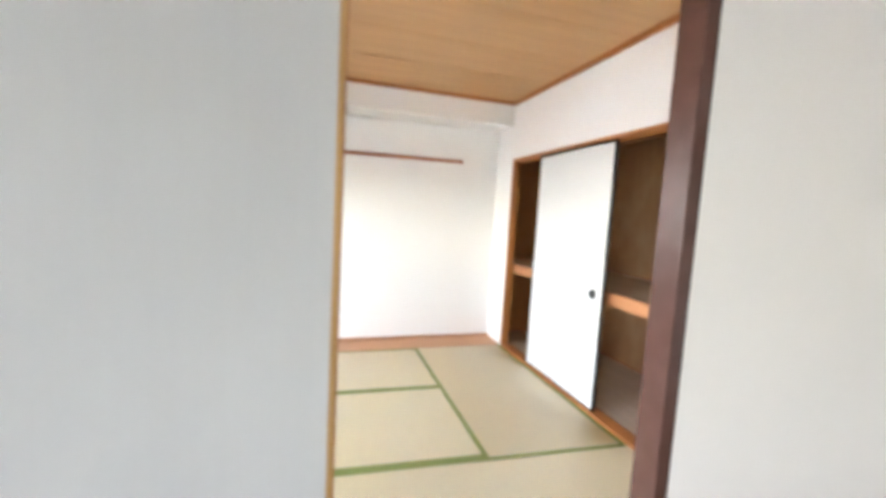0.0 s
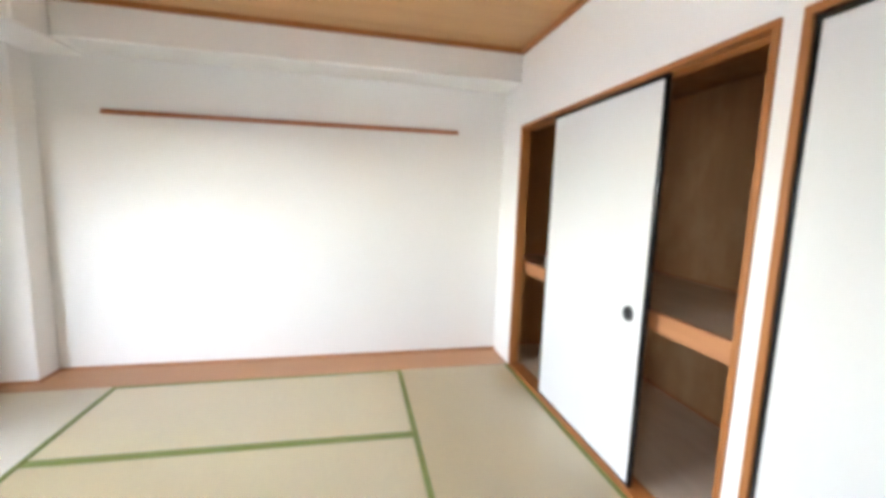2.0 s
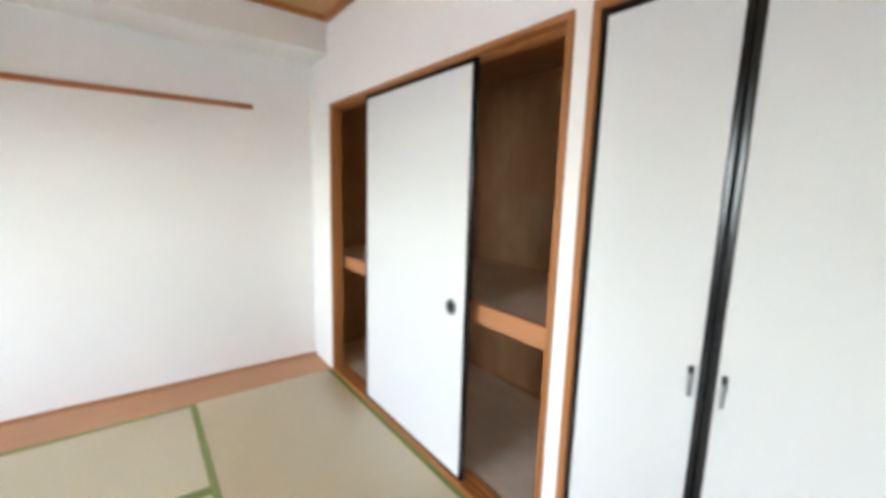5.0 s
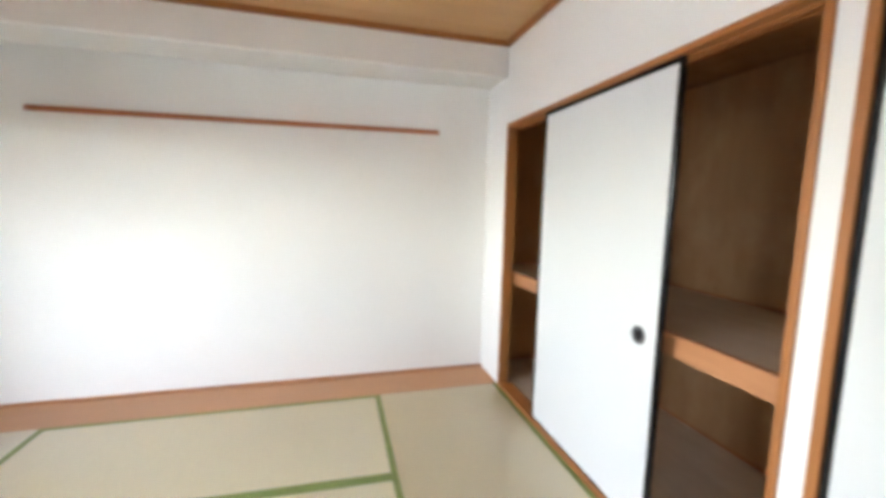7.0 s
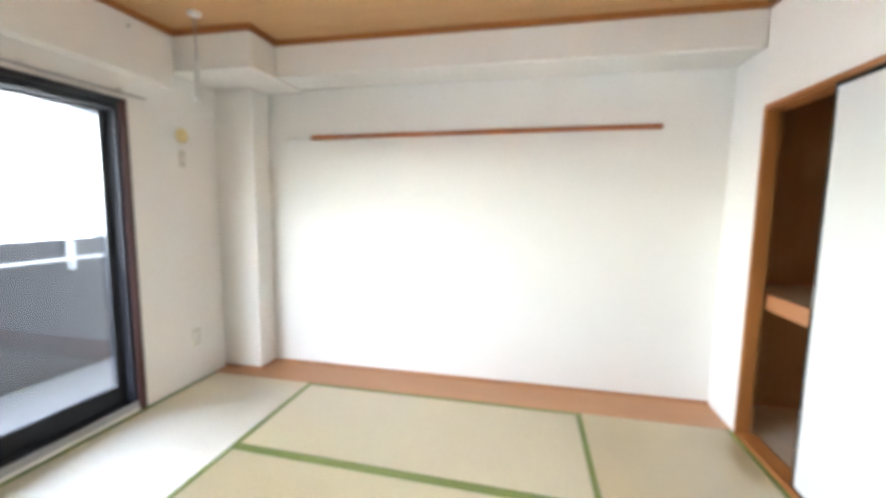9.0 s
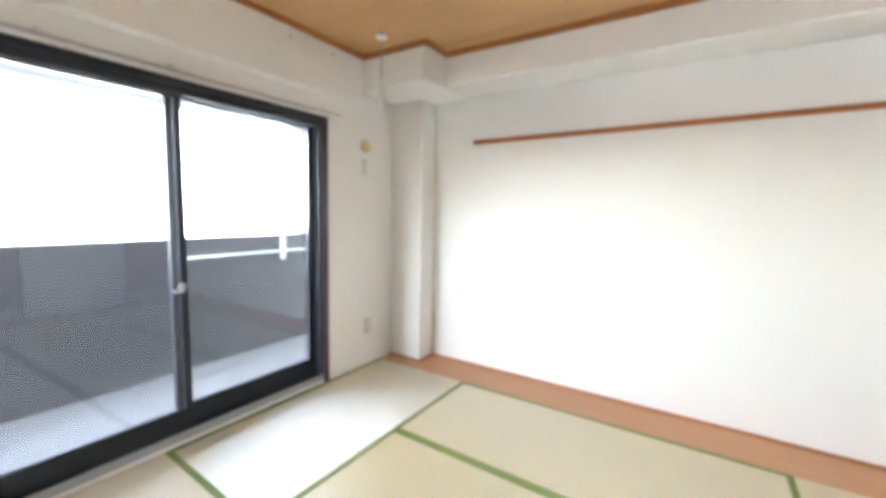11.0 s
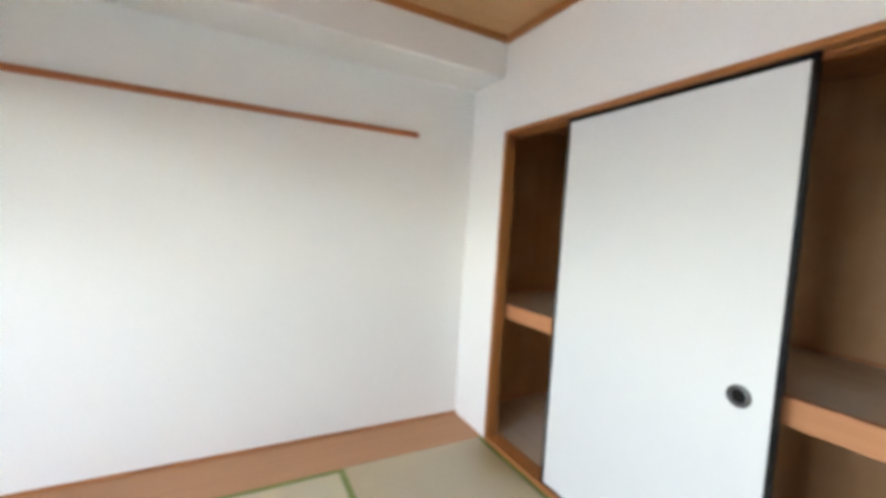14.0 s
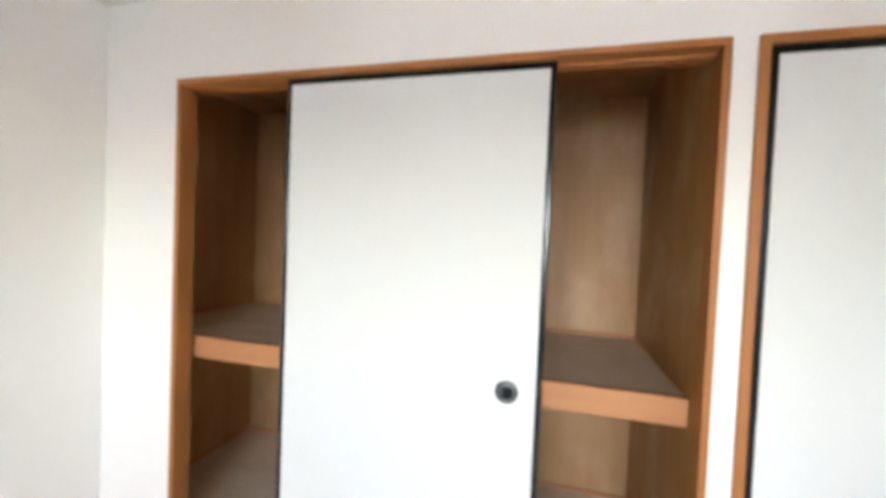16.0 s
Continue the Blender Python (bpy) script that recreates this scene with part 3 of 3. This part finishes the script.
def sash(y0, y1, x, lock):
    """One sliding sash; its meeting stile is the slimmer one."""
    a, b = (0.036, 0.034) if lock else (0.034, 0.036)
    r, h = 0.100, 0.014
    z0, z1 = 0.067, WIN_TOP - 0.052
    st = part("sash", one(x - 0.015, x + 0.015, y0, y0 + a, z0, z1, 0.003), BRONZE, win, "dark bronze sash")
    part("sash_stile", one(x - 0.015, x + 0.015, y1 - b, y1, z0, z1, 0.003), BRONZE, st)
    part("sash_rail", one(x - 0.015, x + 0.015, y0 + a, y1 - b, z0, z0 + r, 0.003), BRONZE, st)
    part("sash_rail", one(x - 0.015, x + 0.015, y0 + a, y1 - b, z1 - h, z1, 0.003), BRONZE, st)
    pane = part("pane", one(x - 0.003, x + 0.003, y0 + a, y1 - b, z0 + r, z1 - h, 0), GLASS, st, "clear glass pane")
    pane.visible_shadow = False
    if lock:
        body = part("crescent_lock", one(x + 0.013, x + 0.024, y1 - b - 0.004, y1 - 0.014, 0.765, 0.84, 0.003), BRONZE, st, "dark crescent lock")
        bm = ring_profile(bmesh.new(), (x + 0.024, y1 - b - 0.004, 0.812), (1, 0, 0), [(0.017, 0.0), (0.019, 0.004), (0.019, 0.012), (0.013, 0.017)], 20)
        part("lock_cam", bm, STEEL, body, "pale steel cam", True)
        bm = ring_profile(bmesh.new(), (x + 0.030, y1 - b + 0.004, 0.790), (0, -1, 0), [(0.007, 0.0), (0.009, 0.006), (0.009, 0.040), (0.006, 0.046)], 16)
        part("lock_lever", bm, STEEL, body, "pale steel lever", True)


sash(-1.798, WIN_A - 0.047, -3.512, False)
sash(WIN_B + 0.047, -1.742, -3.467, True)

cr = thing("curtain_rail", (-3.39, -1.77, 1.83), "bare grey metal curtain rail over the window", "curtain rail")
part("track", one(-3.402, -3.384, -2.83, -0.762, 1.838, 1.850, 0.002), STEEL, cr, "thin metal track")
for k in range(5):
    yy = -0.90 - k * 0.45
    part("bracket", one(-3.42, -3.386, yy - 0.012, yy + 0.012, 1.850, 1.868, 0.002), PLASTIC, cr, "small white bracket")

# ---- small wall and ceiling fittings ----
outlet = thing("wall_outlet", (WIN_X, -0.465, 0.315), "small ivory wall outlet plate", "outlet")
part("cover_plate", one(WIN_X, WIN_X + 0.008, -0.502, -0.430, 0.255, 0.372, 0.003), IVORY, outlet)
part("socket", one(WIN_X + 0.008, WIN_X + 0.011, -0.487, -0.445, 0.275, 0.312, 0.001), PLASTIC, outlet)
part("socket", one(WIN_X + 0.008, WIN_X + 0.011, -0.487, -0.445, 0.317, 0.352, 0.001), PLASTIC, outlet)
disc = thing("round_wall_cap", (WIN_X, -0.492, 1.682), "round yellow plastic cap on the wall", "wall cap")
part("cap", ring_profile(bmesh.new(), (WIN_X, -0.492, 1.682), (1, 0, 0), [(0.046, 0.0), (0.046, 0.008), (0.040, 0.014), (0.02, 0.016)]), YELLOW, disc, "", True)
sw = thing("wall_socket_plate", (WIN_X, -0.50, 1.535), "narrow ivory socket plate under the yellow cap", "socket plate")
part("cover_plate", one(WIN_X, WIN_X + 0.008, -0.522, -0.478, 1.48, 1.585, 0.003), IVORY, sw)
part("socket", one(WIN_X + 0.008, WIN_X + 0.011, -0.513, -0.487, 1.51, 1.55, 0.001), PLASTIC, sw)

for yy, zz in ((-1.185, 2.205), (-0.868, 2.205)):
    pin = thing("wall_hook", (-3.365, yy, zz), "tiny grey metal hook screwed into the beam", "hook", "hooks over the window")
    part("shank", rod(bmesh.new(), (-3.366, yy, zz), (-3.345, yy, zz), 0.0035, 0.0035, 8), GREYSTEEL, pin, "", True)
    part("tip", rod(bmesh.new(), (-3.347, yy, zz - 0.002), (-3.347, yy, zz + 0.012), 0.0035, 0.002, 8), GREYSTEEL, pin, "", True)

PX, PY = -3.024, -0.763
lampc = thing("pendant_cord", (PX, PY, CEILING), "white ceiling rose with a thin cord and a white plastic end", "pendant fitting")
part("ceiling_rose", ring_profile(bmesh.new(), (PX, PY, CEILING), (0, 0, -1), [(0.036, 0.0), (0.036, 0.012), (0.028, 0.02), (0.008, 0.028)]), PLASTIC, lampc, "", True)
part("cord", rod(bmesh.new(), (PX, PY, CEILING - 0.025), (PX, PY, 2.02), 0.0038, 0.0038, 8), CORD, lampc, "thin cord", True)
part("cord_end", ring_profile(bmesh.new(), (PX, PY, 2.03), (0, 0, -1), [(0.007, 0.0), (0.013, 0.012), (0.015, 0.05), (0.016, 0.15), (0.019, 0.165), (0.019, 0.20), (0.012, 0.212)]), PLASTIC, lampc, "white plastic end", True)

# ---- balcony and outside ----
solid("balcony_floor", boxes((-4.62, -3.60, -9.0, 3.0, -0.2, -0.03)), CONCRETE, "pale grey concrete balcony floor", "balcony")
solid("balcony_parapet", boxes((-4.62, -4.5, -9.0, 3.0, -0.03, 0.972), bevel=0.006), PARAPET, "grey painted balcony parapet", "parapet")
solid("balcony_fascia", boxes((-4.62, -4.5, -9.0, 3.0, 1.925, 2.14), bevel=0.006), PALE, "pale painted beam over the balcony edge", "beam")
solid("balcony_pier", boxes((-4.615, -4.505, -0.205, 0.35, 0.972, 1.925), bevel=0.012), PALE, "pale painted pier on the parapet", "pier")
br = thing("balcony_rail", (-4.46, -0.4, -0.03), "white metal rail along the balcony parapet", "rail")
part("rail_tube", rod(bmesh.new(), (-4.46, -1.36, 0.825), (-4.46, 2.2, 0.825), 0.011), WHITERAIL, br, "", True)
part("bracket", one(-4.50, -4.45, -0.475, -0.445, 0.745, 0.955, 0.004), WHITERAIL, br)
part("bracket", one(-4.50, -4.45, 1.5, 1.55, 0.785, 0.955, 0.004), WHITERAIL, br)
# second hole continues the added fill-light opening through the facade
FACE_HOLES = [(WIN_B, WIN_A, 0.02, WIN_TOP), (-5.75, -4.65, 0.80, 1.9)]
solid("building_face", pierced(0, -3.60, -3.572, -9.0, 3.0, 6.0, FACE_HOLES), FACADE, "grey painted outside wall of the building", "facade")
solid("roof_slab", boxes((-3.57, 1.1, BACK - 0.1, 0.12, 2.51, 2.8)), CONCRETE, "concrete slab of the next storey", "slab")
solid("ground", boxes((-2500, 2500, -2500, 2500, -9.2, -9.0)), EARTH, "pale hazy ground far below", "ground")


def tree(x, y, base, top, spread, seed):
    """A tall slim tree: bent tapered trunk, limbs and loose small leaves."""
    rnd = random.Random(seed)
    tr = thing("tree", (x, y, base), "tall dark leafy tree standing beyond the balcony", "tree")
    bm = bmesh.new()
    at, steps = Vector((x, y, base)), 9
    knots = [at]
    for k in range(steps):
        nxt = at + Vector((rnd.uniform(-0.08, 0.08), rnd.uniform(-0.08, 0.08), (top - base) / steps))
        rod(bm, at, nxt, 0.19 * (1 - k / (steps + 1)), 0.19 * (1 - (k + 1) / (steps + 1)), 9)
        at = nxt
        knots.append(at)
    part("trunk", bm, BARK, tr, "", True)
    limbs, leaves = bmesh.new(), bmesh.new()
    for k in range(46):
        f = rnd.uniform(0.45, 1.0)
        root = knots[min(int(f * steps), steps)]
        a = rnd.uniform(0, math.tau)
        reach = spread * (1.15 - 0.75 * abs(f - 0.7)) * rnd.uniform(0.6, 1.0)
        tip = root + Vector((math.cos(a) * reach, math.sin(a) * reach, rnd.uniform(0.1, 0.7)))
        rod(limbs, root, tip, 0.03, 0.008, 6)
        for j in range(70):
            c = root.lerp(tip, rnd.uniform(0.45, 1.05)) + Vector((rnd.gauss(0, 0.17), rnd.gauss(0, 0.17), rnd.gauss(0, 0.17)))
            u = Vector((rnd.gauss(0, 1), rnd.gauss(0, 1), rnd.gauss(0, 1))).normalized()
            w = u.orthogonal().normalized()
            n, s = u.cross(w) * 0.012, rnd.uniform(0.035, 0.07)
            vs = [leaves.verts.new(c + q) for q in (-u * s, w * s * 0.45 + n, u * s, -w * s * 0.45 + n)]
            leaves.faces.new((vs[0], vs[1], vs[2]))
            leaves.faces.new((vs[0], vs[2], vs[3]))
    tagged(part("limbs", limbs, BARK, tr, "", True), kind="stuff")
    tagged(part("crown", leaves, LEAF, tr), "crown of small dark leaves", kind="stuff")


tree(-12.0, 6.35, -9.0, 2.2, 0.95, 4)
